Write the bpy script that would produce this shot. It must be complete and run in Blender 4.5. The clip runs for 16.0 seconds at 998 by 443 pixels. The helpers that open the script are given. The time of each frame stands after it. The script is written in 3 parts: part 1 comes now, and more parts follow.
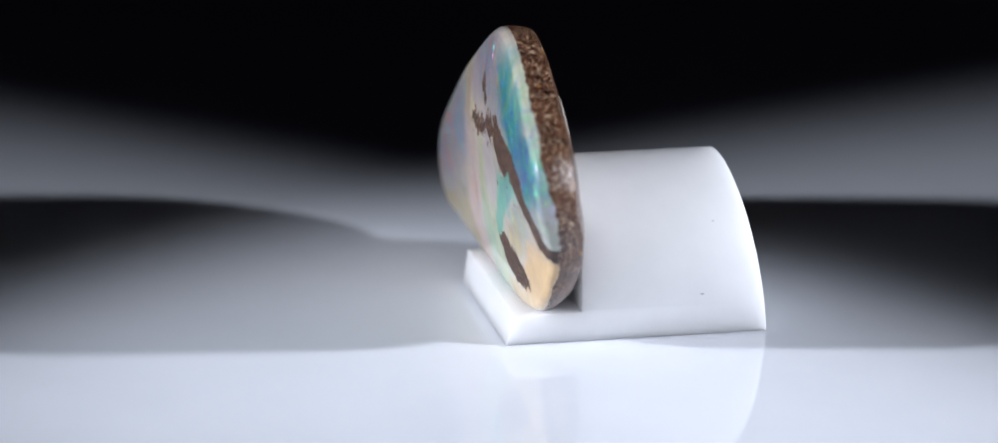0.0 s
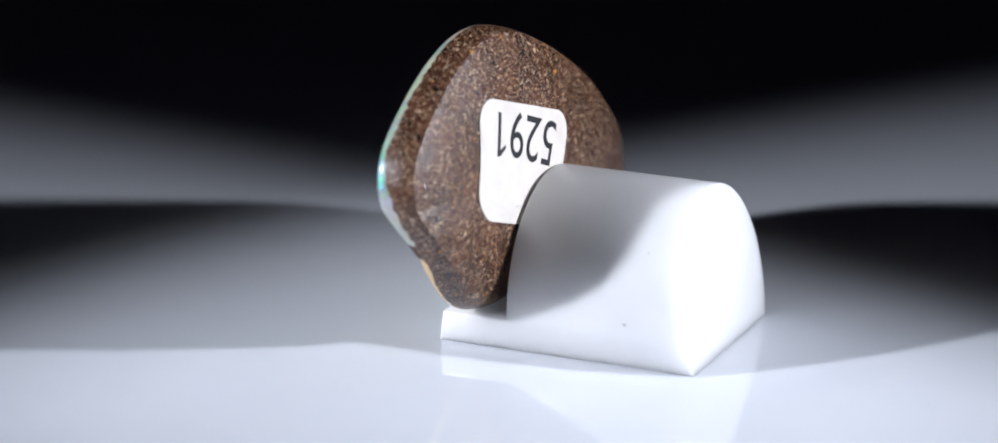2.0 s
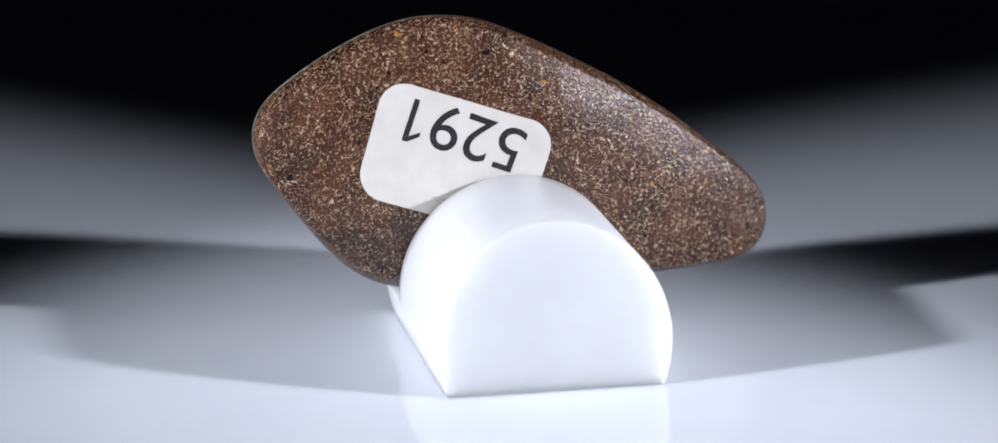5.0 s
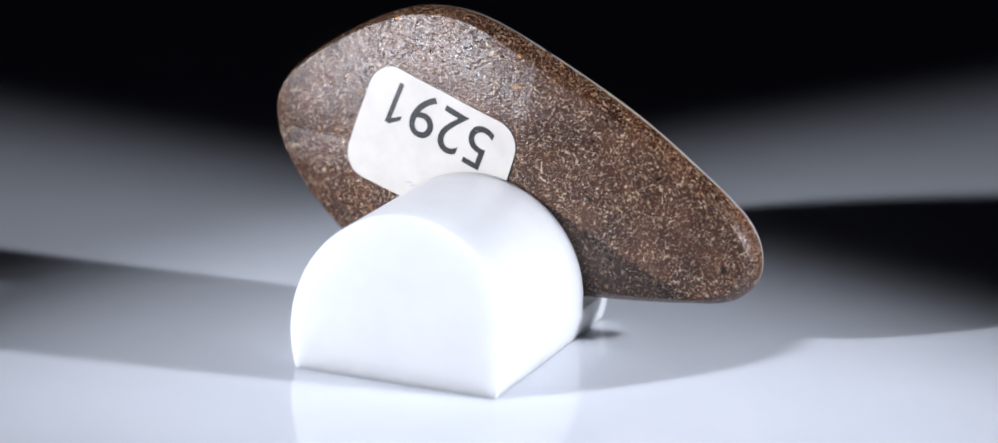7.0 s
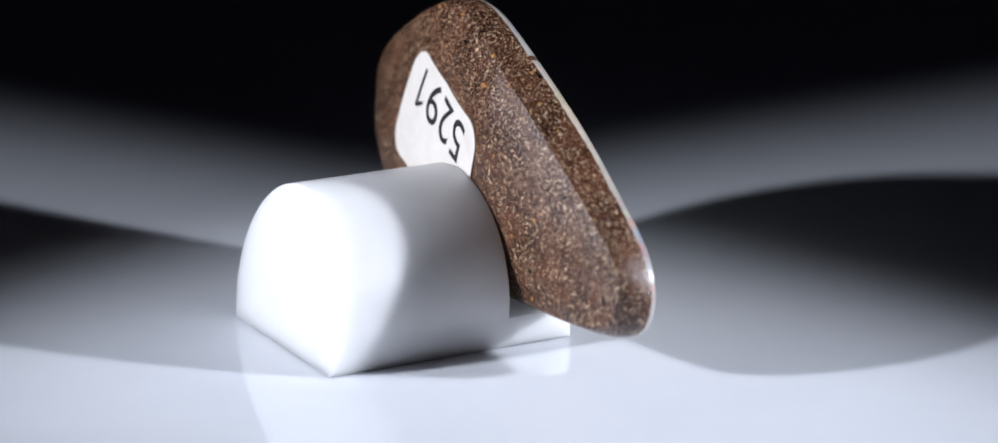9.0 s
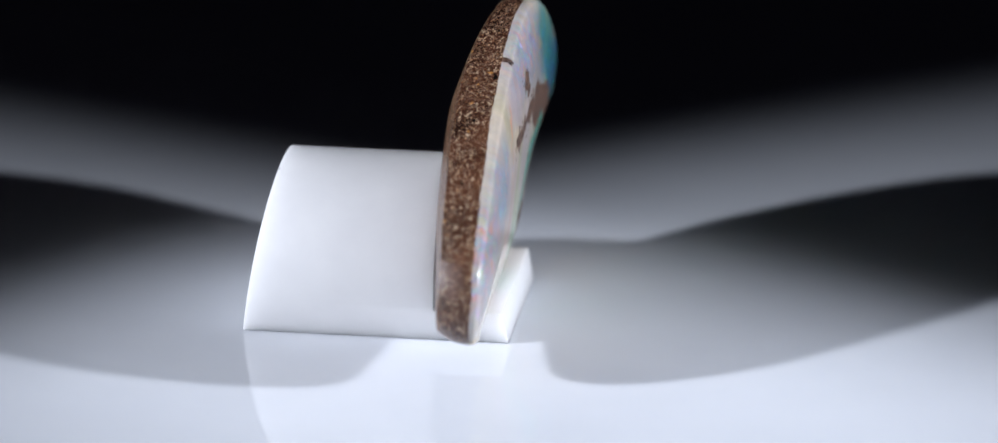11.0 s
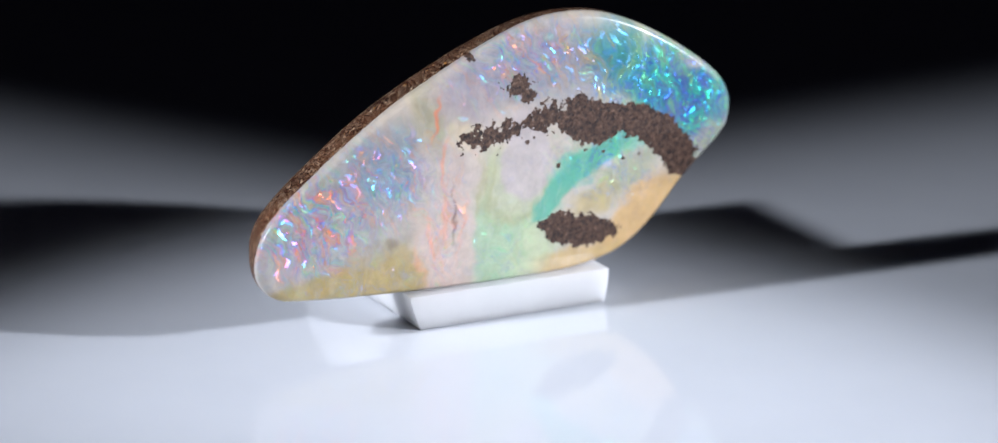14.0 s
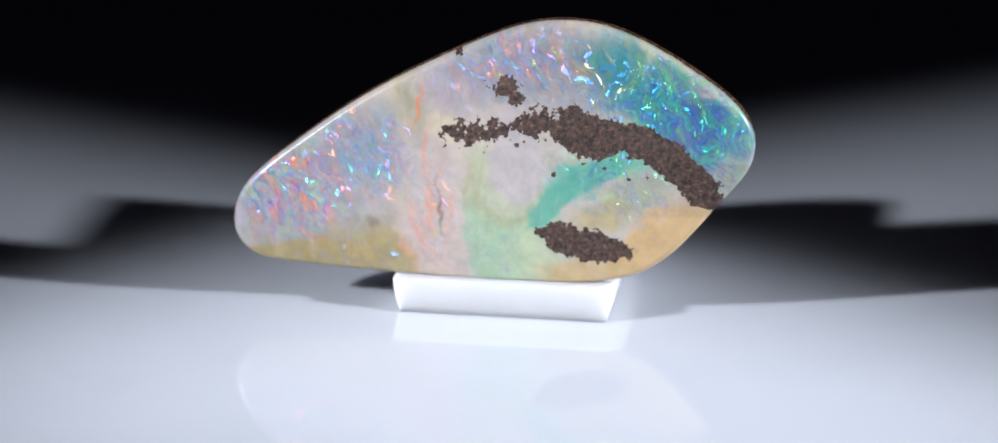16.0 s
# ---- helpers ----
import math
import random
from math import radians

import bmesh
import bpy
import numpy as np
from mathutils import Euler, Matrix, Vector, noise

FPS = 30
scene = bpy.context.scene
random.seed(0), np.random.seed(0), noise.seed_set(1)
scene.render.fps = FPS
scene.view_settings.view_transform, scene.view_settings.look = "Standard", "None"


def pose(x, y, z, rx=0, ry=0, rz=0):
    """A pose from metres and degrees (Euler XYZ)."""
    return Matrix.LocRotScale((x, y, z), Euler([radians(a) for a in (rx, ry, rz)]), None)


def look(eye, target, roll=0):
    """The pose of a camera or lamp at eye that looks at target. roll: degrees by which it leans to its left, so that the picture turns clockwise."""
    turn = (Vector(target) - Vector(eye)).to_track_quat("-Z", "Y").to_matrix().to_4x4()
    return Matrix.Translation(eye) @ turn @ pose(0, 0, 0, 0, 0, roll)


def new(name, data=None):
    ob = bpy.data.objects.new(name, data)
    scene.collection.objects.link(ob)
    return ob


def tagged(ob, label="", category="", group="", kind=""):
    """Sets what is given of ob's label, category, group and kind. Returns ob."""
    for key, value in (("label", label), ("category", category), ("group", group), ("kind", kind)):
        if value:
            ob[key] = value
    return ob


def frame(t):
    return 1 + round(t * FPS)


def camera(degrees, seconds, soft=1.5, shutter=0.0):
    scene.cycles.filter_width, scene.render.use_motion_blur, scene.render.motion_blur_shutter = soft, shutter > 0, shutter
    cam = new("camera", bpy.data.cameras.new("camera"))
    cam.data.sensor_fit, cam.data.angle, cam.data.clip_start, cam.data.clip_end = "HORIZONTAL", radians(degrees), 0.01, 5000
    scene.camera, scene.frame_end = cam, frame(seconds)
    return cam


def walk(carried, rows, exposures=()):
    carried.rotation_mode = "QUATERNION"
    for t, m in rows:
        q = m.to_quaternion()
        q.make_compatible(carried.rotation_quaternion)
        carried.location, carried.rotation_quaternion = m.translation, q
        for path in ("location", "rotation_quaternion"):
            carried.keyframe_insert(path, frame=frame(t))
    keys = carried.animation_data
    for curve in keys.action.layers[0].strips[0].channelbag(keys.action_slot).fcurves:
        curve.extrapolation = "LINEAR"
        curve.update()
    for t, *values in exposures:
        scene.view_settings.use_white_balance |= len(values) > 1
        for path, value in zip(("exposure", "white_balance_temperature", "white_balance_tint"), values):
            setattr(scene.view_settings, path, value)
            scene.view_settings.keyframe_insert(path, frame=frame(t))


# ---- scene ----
# ---------- camera ----------
cam = camera(17.483, 16.0, soft=1.6)
EYE_POSE = look((0, -0.2, 0.06581), (-0.00026, 0.0, 0.00605), 0.667)
cam.data.dof.use_dof, cam.data.dof.focus_distance, cam.data.dof.aperture_fstop = True, 0.204, 26.0
walk(cam, [(0, EYE_POSE), (16, EYE_POSE)])

# ---------- light ----------
world = bpy.data.worlds.new("dark_studio")
world.use_nodes = True
world.node_tree.nodes["Background"].inputs["Color"].default_value = (0.55, 0.52, 0.85, 1)
world.node_tree.nodes["Background"].inputs["Strength"].default_value = 0.0045
scene.world = world


def spot(name, eye, target, watts, cone, blend, radius, colour):
    data = bpy.data.lights.new(name, "SPOT")
    data.energy, data.color = watts, colour
    data.spot_size, data.spot_blend, data.shadow_soft_size = radians(cone), blend, radius
    lamp = new(name, data)
    lamp.matrix_world = look(eye, target)
    return lamp


COOL = (0.847, 0.885, 1.0)
spot("spot_lamp", (0.150, -0.0430, 0.0610), (-0.1866, -0.0016, 0.0), 1.85, 42.6, 0.64, 0.004, COOL)
spot("spot_lamp", (-0.1554, -0.0713, 0.0755), (0.0450, 0.0080, 0.0), 2.25, 27.2, 0.97, 0.004, COOL)

# ---------- materials ----------
MM = 0.001


class Nodes:
    """A short hand for node trees."""

    def __init__(self, name):
        self.mat = bpy.data.materials.new(name)
        self.mat.use_nodes = True
        self.tree = self.mat.node_tree
        self.bsdf = self.tree.nodes["Principled BSDF"]

    def add(self, kind):
        return self.tree.nodes.new("ShaderNode" + kind)

    def put(self, socket, value):
        if isinstance(value, bpy.types.NodeSocket):
            self.tree.links.new(value, socket)
        else:
            socket.default_value = value

    def coords(self, scale=(1000, 1000, 1000)):
        m = self.add("Mapping")
        m.inputs["Scale"].default_value = scale
        self.put(m.inputs["Vector"], self.add("TexCoord").outputs["Object"])
        return m.outputs["Vector"]

    def noise(self, vector, scale, detail=4.0, rough=0.55):
        n = self.add("TexNoise")
        self.put(n.inputs["Vector"], vector)
        n.inputs["Scale"].default_value, n.inputs["Detail"].default_value, n.inputs["Roughness"].default_value = scale, detail, rough
        return n.outputs["Fac"]

    def warp(self, vector, scale, detail, amount):
        """Moves a vector about by noise, each way by its own."""
        n = self.add("TexNoise")
        self.put(n.inputs["Vector"], vector)
        n.inputs["Scale"].default_value, n.inputs["Detail"].default_value, n.inputs["Roughness"].default_value = scale, detail, 0.65
        return self.vec("ADD", vector, self.vec("SCALE", self.vec("SUBTRACT", n.outputs["Color"], (0.5, 0.5, 0.5)), amount))

    def cells(self, vector, scale, feature="F1", randomness=1.0):
        n = self.add("TexVoronoi")
        n.feature = feature
        self.put(n.inputs["Vector"], vector)
        n.inputs["Scale"].default_value, n.inputs["Randomness"].default_value = scale, randomness
        return n

    def ramp(self, value, *stops):
        n = self.add("ValToRGB")
        while len(n.color_ramp.elements) < len(stops):
            n.color_ramp.elements.new(0.5)
        for e, (p, c) in zip(n.color_ramp.elements, stops):
            e.position, e.color = p, (c, c, c, 1) if isinstance(c, (int, float)) else (*c, 1)
        self.put(n.inputs["Fac"], value)
        return n.outputs["Color"]

    def mix(self, factor, a, b, how="MIX"):
        n = self.add("Mix")
        n.data_type, n.blend_type = "RGBA", how
        self.put(n.inputs[0], factor)
        for socket, value in ((n.inputs[6], a), (n.inputs[7], b)):
            self.put(socket, (*value, 1) if isinstance(value, tuple) and len(value) == 3 else value)
        return n.outputs[2]

    def math(self, how, a, b=0.0, c=0.0):
        n = self.add("Math")
        n.operation = how
        for socket, value in zip(n.inputs, (a, b, c)):
            self.put(socket, value)
        return n.outputs[0]

    def vec(self, how, a, b=(0, 0, 0)):
        n = self.add("VectorMath")
        n.operation = how
        self.put(n.inputs[0], a)
        if how == "SCALE":
            self.put(n.inputs["Scale"], b)
        else:
            self.put(n.inputs[1], b)
        return n.outputs[0]

    def bump(self, height, strength, distance):
        n = self.add("Bump")
        n.inputs["Strength"].default_value, n.inputs["Distance"].default_value = strength, distance
        self.put(n.inputs["Height"], height)
        return n.outputs["Normal"]

    def attribute(self, name):
        n = self.add("Attribute")
        n.attribute_name = name
        return n

    def set(self, **values):
        for key, value in values.items():
            self.put(self.bsdf.inputs[key.replace("_", " ")], value)
        return self.mat


def flecks(n, v, stretch, scale, share, size):
    """Short pale dashes: where they lie, and a random value for each."""
    bent = n.vec("ADD", v, n.vec("SCALE", n.noise(v, 0.9, 2), 0.7))
    cell = n.cells(n.vec("MULTIPLY", bent, stretch), scale)
    rnd = n.add("SeparateColor")
    n.put(rnd.inputs[0], cell.outputs["Color"])
    near = n.math("LESS_THAN", cell.outputs["Distance"], n.math("MULTIPLY", rnd.outputs[1], size))
    return n.math("MULTIPLY", near, n.math("LESS_THAN", rnd.outputs[0], share)), rnd.outputs[2]


def ironstone_nodes(n, v):
    """Brown ironstone: dark ground with short pale flecks. Gives colour and height."""
    tone = n.noise(v, 0.4, 4)
    ground = n.ramp(tone, (0.32, (0.046, 0.019, 0.012)), (0.5, (0.082, 0.032, 0.018)), (0.7, (0.125, 0.050, 0.026)))
    grain = n.noise(v, 8.0, 4, 0.65)
    ground = n.mix(0.75, ground, n.ramp(grain, (0.32, 0.25), (0.68, 1.0)), "MULTIPLY")
    colour = ground
    amount = n.ramp(n.noise(v, 0.7, 3), (0.3, 0.45), (0.6, 1.0))
    worm = n.warp(v, 1.5, 2, 0.8)
    for scale, width, share, shift, pale in ((2.3, 0.020, 0.535, 0.0, (0.72, 0.55, 0.38)), (2.8, 0.015, 0.55, 17.0, (0.60, 0.38, 0.22))):
        w = n.vec("ADD", worm, (shift, shift, shift))
        line = n.math("LESS_THAN", n.math("ABSOLUTE", n.math("SUBTRACT", n.noise(w, scale, 1, 0.4), 0.5)), width)
        cut = n.math("GREATER_THAN", n.noise(n.vec("ADD", w, (5.0, 9.0, 2.0)), 4.2, 1, 0.4), share)
        shade = n.mix(n.noise(w, 1.6, 2), tuple(0.45 * x for x in pale), pale)
        colour = n.mix(n.math("MULTIPLY", n.math("MULTIPLY", line, cut), amount), colour, shade)
    for stretch, scale, share, size, pale in (((1.8, 0.9, 2.6), 4.3, 0.22, 0.45, (0.60, 0.46, 0.31)), ((2.0, 2.2, 1.2), 5.4, 0.3, 0.5, (0.46, 0.26, 0.13)),
                                              ((1.4, 1.0, 2.0), 8.0, 0.25, 0.5, (0.50, 0.36, 0.24))):
        where, rnd = flecks(n, v, stretch, scale, share, size)
        shade = n.mix(rnd, tuple(0.3 * x for x in pale), pale)
        colour = n.mix(n.math("MULTIPLY", where, amount), colour, shade)
    ochre = n.math("GREATER_THAN", n.noise(v, 1.3, 2, 0.5), 0.73)
    colour = n.mix(n.math("MULTIPLY", ochre, 0.75), colour, (0.45, 0.21, 0.05))
    pit = n.math("GREATER_THAN", n.noise(n.vec("ADD", v, (31.0, 7.0, 3.0)), 1.6, 1, 0.4), 0.745)
    colour = n.mix(pit, colour, (0.008, 0.006, 0.005))
    return colour, grain


def ironstone():
    n = Nodes("ironstone")
    v = n.coords()
    colour, grain = ironstone_nodes(n, v)
    crack = n.cells(n.vec("MULTIPLY", n.vec("ADD", v, n.vec("SCALE", n.noise(v, 2.0, 2), 0.5)), (1.5, 1.0, 1.8)), 3.3)
    height = n.math("ADD", n.math("MULTIPLY", grain, 0.7), n.math("MULTIPLY", n.math("MINIMUM", crack.outputs["Distance"], 0.5), -1.1))
    return n.set(Base_Color=colour, Roughness=n.math("ADD", n.math("MULTIPLY", grain, 0.25), 0.12), Normal=n.bump(height, 0.8, 0.00006), IOR=1.52)


def opal():
    n = Nodes("opal")
    v = n.coords()
    tint = n.attribute("tint").outputs["Color"]
    play = n.attribute("play").outputs["Fac"]
    cool = n.attribute("cool").outputs["Fac"]
    brown = n.attribute("brown").outputs["Fac"]
    # milky body, clouded and streaked
    flow = n.vec("ADD", v, n.vec("SCALE", n.noise(v, 0.5, 3), 1.8))
    cloud = n.noise(flow, 0.9, 4, 0.55)
    body = n.mix(0.35, tint, n.ramp(cloud, (0.34, 0.6), (0.64, 1.1)), "MULTIPLY")
    streak = n.noise(n.vec("MULTIPLY", flow, (1, 2.2, 0.4)), 0.9, 3, 0.5)
    body = n.mix(n.ramp(streak, (0.5, 0.0), (0.72, 0.2)), body, n.mix(0.45, tint, (0.85, 0.76, 0.72)))
    # play of colour in leaning brush-like strokes
    lean = n.add("VectorRotate")
    lean.rotation_type = "X_AXIS"
    lean.inputs["Angle"].default_value = radians(30)
    n.put(lean.inputs["Vector"], n.warp(n.warp(v, 0.35, 2, 3.0), 2.6, 5, 0.7))
    stroke = n.vec("MULTIPLY", lean.outputs[0], (1.0, 2.0, 0.7))
    flake = n.cells(stroke, 2.5)
    patch = n.cells(stroke, 0.9)
    # the flakes of the blue-green end are finer than those of the warm end
    fine = n.cells(n.vec("MULTIPLY", lean.outputs[0], (1.0, 1.5, 1.0)), 4.6)
    flake_colour = n.mix(n.math("GREATER_THAN", n.math("ADD", cool, n.math("MULTIPLY", n.noise(v, 1.0, 2), 0.3)), 0.65), flake.outputs["Color"], fine.outputs["Color"])
    own = n.add("SeparateColor")
    n.put(own.inputs[0], flake_colour)
    kin = n.add("SeparateColor")
    n.put(kin.inputs[0], patch.outputs["Color"])
    hue_at = n.math("FRACT", n.math("ADD", n.math("MULTIPLY", n.noise(stroke, 0.7, 3, 0.6), 2.4), n.math("ADD", n.math("MULTIPLY", kin.outputs[0], 0.3), n.math("MULTIPLY", own.outputs[0], 0.12))))
    warm = n.ramp(hue_at, (0.0, (0.88, 0.07, 0.06)), (0.13, (0.92, 0.30, 0.06)), (0.22, (0.86, 0.14, 0.14)), (0.34, (0.42, 0.14, 0.46)), (0.48, (0.12, 0.22, 0.70)),
                  (0.64, (0.06, 0.46, 0.52)), (0.80, (0.16, 0.62, 0.26)), (0.93, (0.72, 0.40, 0.08)))
    sea = n.ramp(hue_at, (0.0, (0.02, 0.46, 0.40)), (0.2, (0.02, 0.60, 0.24)), (0.4, (0.02, 0.40, 0.48)), (0.58, (0.02, 0.12, 0.55)), (0.72, (0.12, 0.09, 0.46)),
                 (0.84, (0.03, 0.64, 0.28)), (0.96, (0.34, 0.70, 0.08)))
    hue = n.mix(cool, warm, sea)
    wide = n.noise(stroke, 1.3, 4, 0.65)
    glow = n.math("MULTIPLY", n.ramp(wide, (0.36, 0.0), (0.52, 1.0)), n.ramp(own.outputs[1], (0.15, 0.45), (0.85, 1.0)))
    shown = n.math("MULTIPLY", glow, play)
    brush = n.noise(n.vec("MULTIPLY", lean.outputs[0], (1.0, 2.4, 0.9)), 2.2, 5, 0.7)
    body = n.mix(n.math("MULTIPLY", play, 0.9), body, n.ramp(brush, (0.34, 0.55), (0.5, 0.95), (0.66, 1.3)), "MULTIPLY")
    body = n.mix(n.math("MULTIPLY", shown, n.ramp(own.outputs[1], (0.6, 0.45), (0.95, 0.85))), body, hue)
    # each flake has its own tilt, and flashes as it meets the light
    spread = n.vec("SCALE", n.vec("SUBTRACT", n.mix(0.3, flake_colour, patch.outputs["Color"]), (0.5, 0.5, 0.5)), 1.5)
    tilt = n.vec("NORMALIZE", n.vec("ADD", n.add("NewGeometry").outputs["Normal"], spread))
    # brown inclusions with a ragged edge
    ragged = n.math("MULTIPLY", n.math("SUBTRACT", n.math("ADD", n.math("MULTIPLY", n.noise(v, 1.5, 3, 0.55), 0.65), n.math("MULTIPLY", n.noise(v, 4.2, 2, 0.5), 0.35)), 0.5), 4.6)
    is_brown = n.math("GREATER_THAN", n.math("ADD", brown, ragged), 0.0)
    pits = n.noise(v, 3.2, 7, 0.72)
    rock = n.ramp(pits, (0.38, (0.012, 0.006, 0.005)), (0.46, (0.055, 0.027, 0.018)), (0.56, (0.100, 0.052, 0.033)), (0.68, (0.24, 0.145, 0.095)))
    holes = n.cells(v, 2.2)
    rock = n.mix(n.math("LESS_THAN", holes.outputs["Distance"], 0.2), rock, (0.010, 0.007, 0.006))
    n.set(Base_Color=n.mix(is_brown, body, rock), Roughness=n.math("ADD", 0.3, n.math("MULTIPLY", is_brown, 0.22)), IOR=1.45)
    n.bsdf.inputs["Coat Roughness"].default_value = 0.03
    n.put(n.bsdf.inputs["Coat Weight"], n.math("SUBTRACT", 0.9, n.math("MULTIPLY", is_brown, 0.88)))
    n.put(n.bsdf.inputs["Normal"], n.bump(n.math("MULTIPLY", pits, is_brown), 0.8, 0.0002))
    metal = n.add("BsdfPrincipled")
    n.put(metal.inputs["Base Color"], hue)
    metal.inputs["Metallic"].default_value, metal.inputs["Roughness"].default_value = 1.0, 0.36
    n.put(metal.inputs["Normal"], tilt)
    both = n.add("MixShader")
    n.put(both.inputs[0], n.math("MULTIPLY", n.math("MULTIPLY", shown, n.ramp(own.outputs[2], (0.6, 0.12), (0.88, 0.5))), n.math("SUBTRACT", 1.0, is_brown)))
    n.put(both.inputs[1], n.bsdf.outputs[0])
    n.put(both.inputs[2], metal.outputs[0])
    n.put(n.tree.nodes["Material Output"].inputs["Surface"], both.outputs[0])
    return n.mat


def white_plastic():
    n = Nodes("white_plastic")
    v = n.coords()
    c = n.ramp(n.noise(v, 0.3, 4), (0.3, (0.675, 0.68, 0.69)), (0.7, (0.715, 0.72, 0.725)))
    speck = n.math("GREATER_THAN", n.noise(v, 1.1, 1, 0.4), 0.82)
    c = n.mix(n.math("MULTIPLY", speck, 0.5), c, (0.35, 0.35, 0.36))
    n.set(Base_Color=c, Roughness=0.38, Normal=n.bump(n.noise(v, 6.0, 4), 0.12, 0.00004), IOR=1.48)
    n.bsdf.inputs["Subsurface Weight"].default_value = 0.85
    n.bsdf.inputs["Subsurface Radius"].default_value = (1.0, 1.0, 1.0)
    n.bsdf.inputs["Subsurface Scale"].default_value = 0.0045
    return n.mat


def gloss_white():
    n = Nodes("glossy_white_acrylic")
    v = n.coords()
    c = n.ramp(n.noise(v, 0.05, 5), (0.3, (0.66, 0.69, 0.735)), (0.7, (0.71, 0.74, 0.785)))
    n.set(Base_Color=c, Roughness=n.ramp(n.noise(v, 0.12, 4), (0.3, 0.03), (0.7, 0.06)), IOR=1.49, Specular_IOR_Level=0.26)
    n.bsdf.inputs["Subsurface Weight"].default_value = 0.75
    n.bsdf.inputs["Subsurface Radius"].default_value = (1.0, 1.0, 1.0)
    n.bsdf.inputs["Subsurface Scale"].default_value = 0.0022
    return n.mat


def plain(name, colour, rough, scale=1.0, depth=0.12):
    n = Nodes(name)
    v = n.coords()
    dark = tuple(x * (1 - depth) for x in colour)
    c = n.ramp(n.noise(v, scale, 5), (0.3, dark), (0.7, colour))
    return n.set(Base_Color=c, Roughness=rough)


def paper():
    """Matt label paper, faintly yellowed, creased and grubby."""
    n = Nodes("label_paper")
    v = n.coords()
    c = n.ramp(n.noise(v, 0.5, 5), (0.32, (0.595, 0.555, 0.505)), (0.68, (0.67, 0.635, 0.585)))
    dirt = n.ramp(n.noise(v, 3.0, 6, 0.7), (0.62, 0.0), (0.78, 0.35))
    c = n.mix(dirt, c, (0.33, 0.30, 0.27))
    crease = n.cells(n.warp(v, 0.8, 3, 1.2), 0.45, "DISTANCE_TO_EDGE").outputs["Distance"]
    height = n.math("ADD", n.math("MINIMUM", crease, 0.06), n.math("MULTIPLY", n.noise(v, 9.0, 3), 0.05))
    return n.set(Base_Color=c, Roughness=0.55, Normal=n.bump(height, 0.35, 0.0002))


def worn_ink():
    """Printed black, rubbed through in small specks."""
    n = Nodes("black_ink")
    v = n.coords()
    worn = n.ramp(n.noise(v, 7.0, 4, 0.7), (0.60, 0.0), (0.72, 0.7))
    return n.set(Base_Color=n.mix(worn, (0.012, 0.012, 0.015), (0.30, 0.29, 0.28)), Roughness=0.5)


IRONSTONE, OPAL, PLASTIC, GLOSS = ironstone(), opal(), white_plastic(), gloss_white()
PAPER, INK = paper(), worn_ink()
GRAPHITE = plain("grey_smudge", (0.46, 0.48, 0.46), 0.6, 3.0, 0.4)
CLOTH = plain("black_cloth", (0.012, 0.012, 0.014), 0.9, 0.2, 0.4)


# ---------- building helpers ----------
def link(name, bm, material, parent=None, label="", smooth=True):
    mesh = bpy.data.meshes.new(name)
    bm.to_mesh(mesh)
    bm.free()
    mesh.materials.append(material)
    if smooth:
        # rounded faces are smooth, large flat ends stay flat
        mesh.polygons.foreach_set("use_smooth", [p.loop_total <= 6 for p in mesh.polygons])
    ob = new(name, mesh)
    ob.parent = parent
    return tagged(ob, label) if label else ob


def part(name, bm, material, parent, label="", smooth=True):
    return link(name, bm, material, parent, label, smooth)


# ---------- the setting ----------
def disc(bm, radius, z0, z1, steps=128):
    rings = [[bm.verts.new((r * math.cos(2 * math.pi * i / steps), r * math.sin(2 * math.pi * i / steps), z)) for i in range(steps)]
             for r, z in ((radius, z0), (radius, z1 - 0.0006), (radius - 0.0002, z1 - 0.0002), (radius - 0.0006, z1))]
    for a, b in zip(rings, rings[1:]):
        for i in range(steps):
            bm.faces.new((a[i], a[(i + 1) % steps], b[(i + 1) % steps], b[i]))
    bm.faces.new(rings[-1])
    bm.faces.new(rings[0][::-1])


def slab(bm, x0, x1, y0, y1, z0, z1):
    v = [bm.verts.new((x, y, z)) for x in (x0, x1) for y in (y0, y1) for z in (z0, z1)]
    for f in ((0, 1, 3, 2), (4, 6, 7, 5), (0, 4, 5, 1), (2, 3, 7, 6), (0, 2, 6, 4), (1, 5, 7, 3)):
        bm.faces.new([v[i] for i in f])


def setting():
    bm = bmesh.new()
    slab(bm, -0.3, 0.3, -0.3, 0.3, -0.04, -0.02)
    tagged(link("table_top", bm, CLOTH, smooth=False), "black cloth-covered table under the turntable", "table", kind="structure")
    bm = bmesh.new()
    slab(bm, -0.3, 0.3, 0.3, 0.306, -0.04, 0.26)
    tagged(link("backdrop", bm, CLOTH, smooth=False), "unlit black cloth backdrop standing behind the turntable", "backdrop", kind="structure")


def turntable():
    bm = bmesh.new()
    disc(bm, 0.16, -0.02, 0.0, 192)
    return tagged(link("turntable", bm, GLOSS, smooth=False), "glossy white acrylic turntable disc, clean and lit by two spots", "turntable")


# ---------- the stand: a white rod, cut flat below, with a step for the stone ----------
ROD_R, ROD_Z, ROD_Y = 7.28, 2.9, -0.2


LEDGE_TOP, STEP_X = 2.1, 3.5


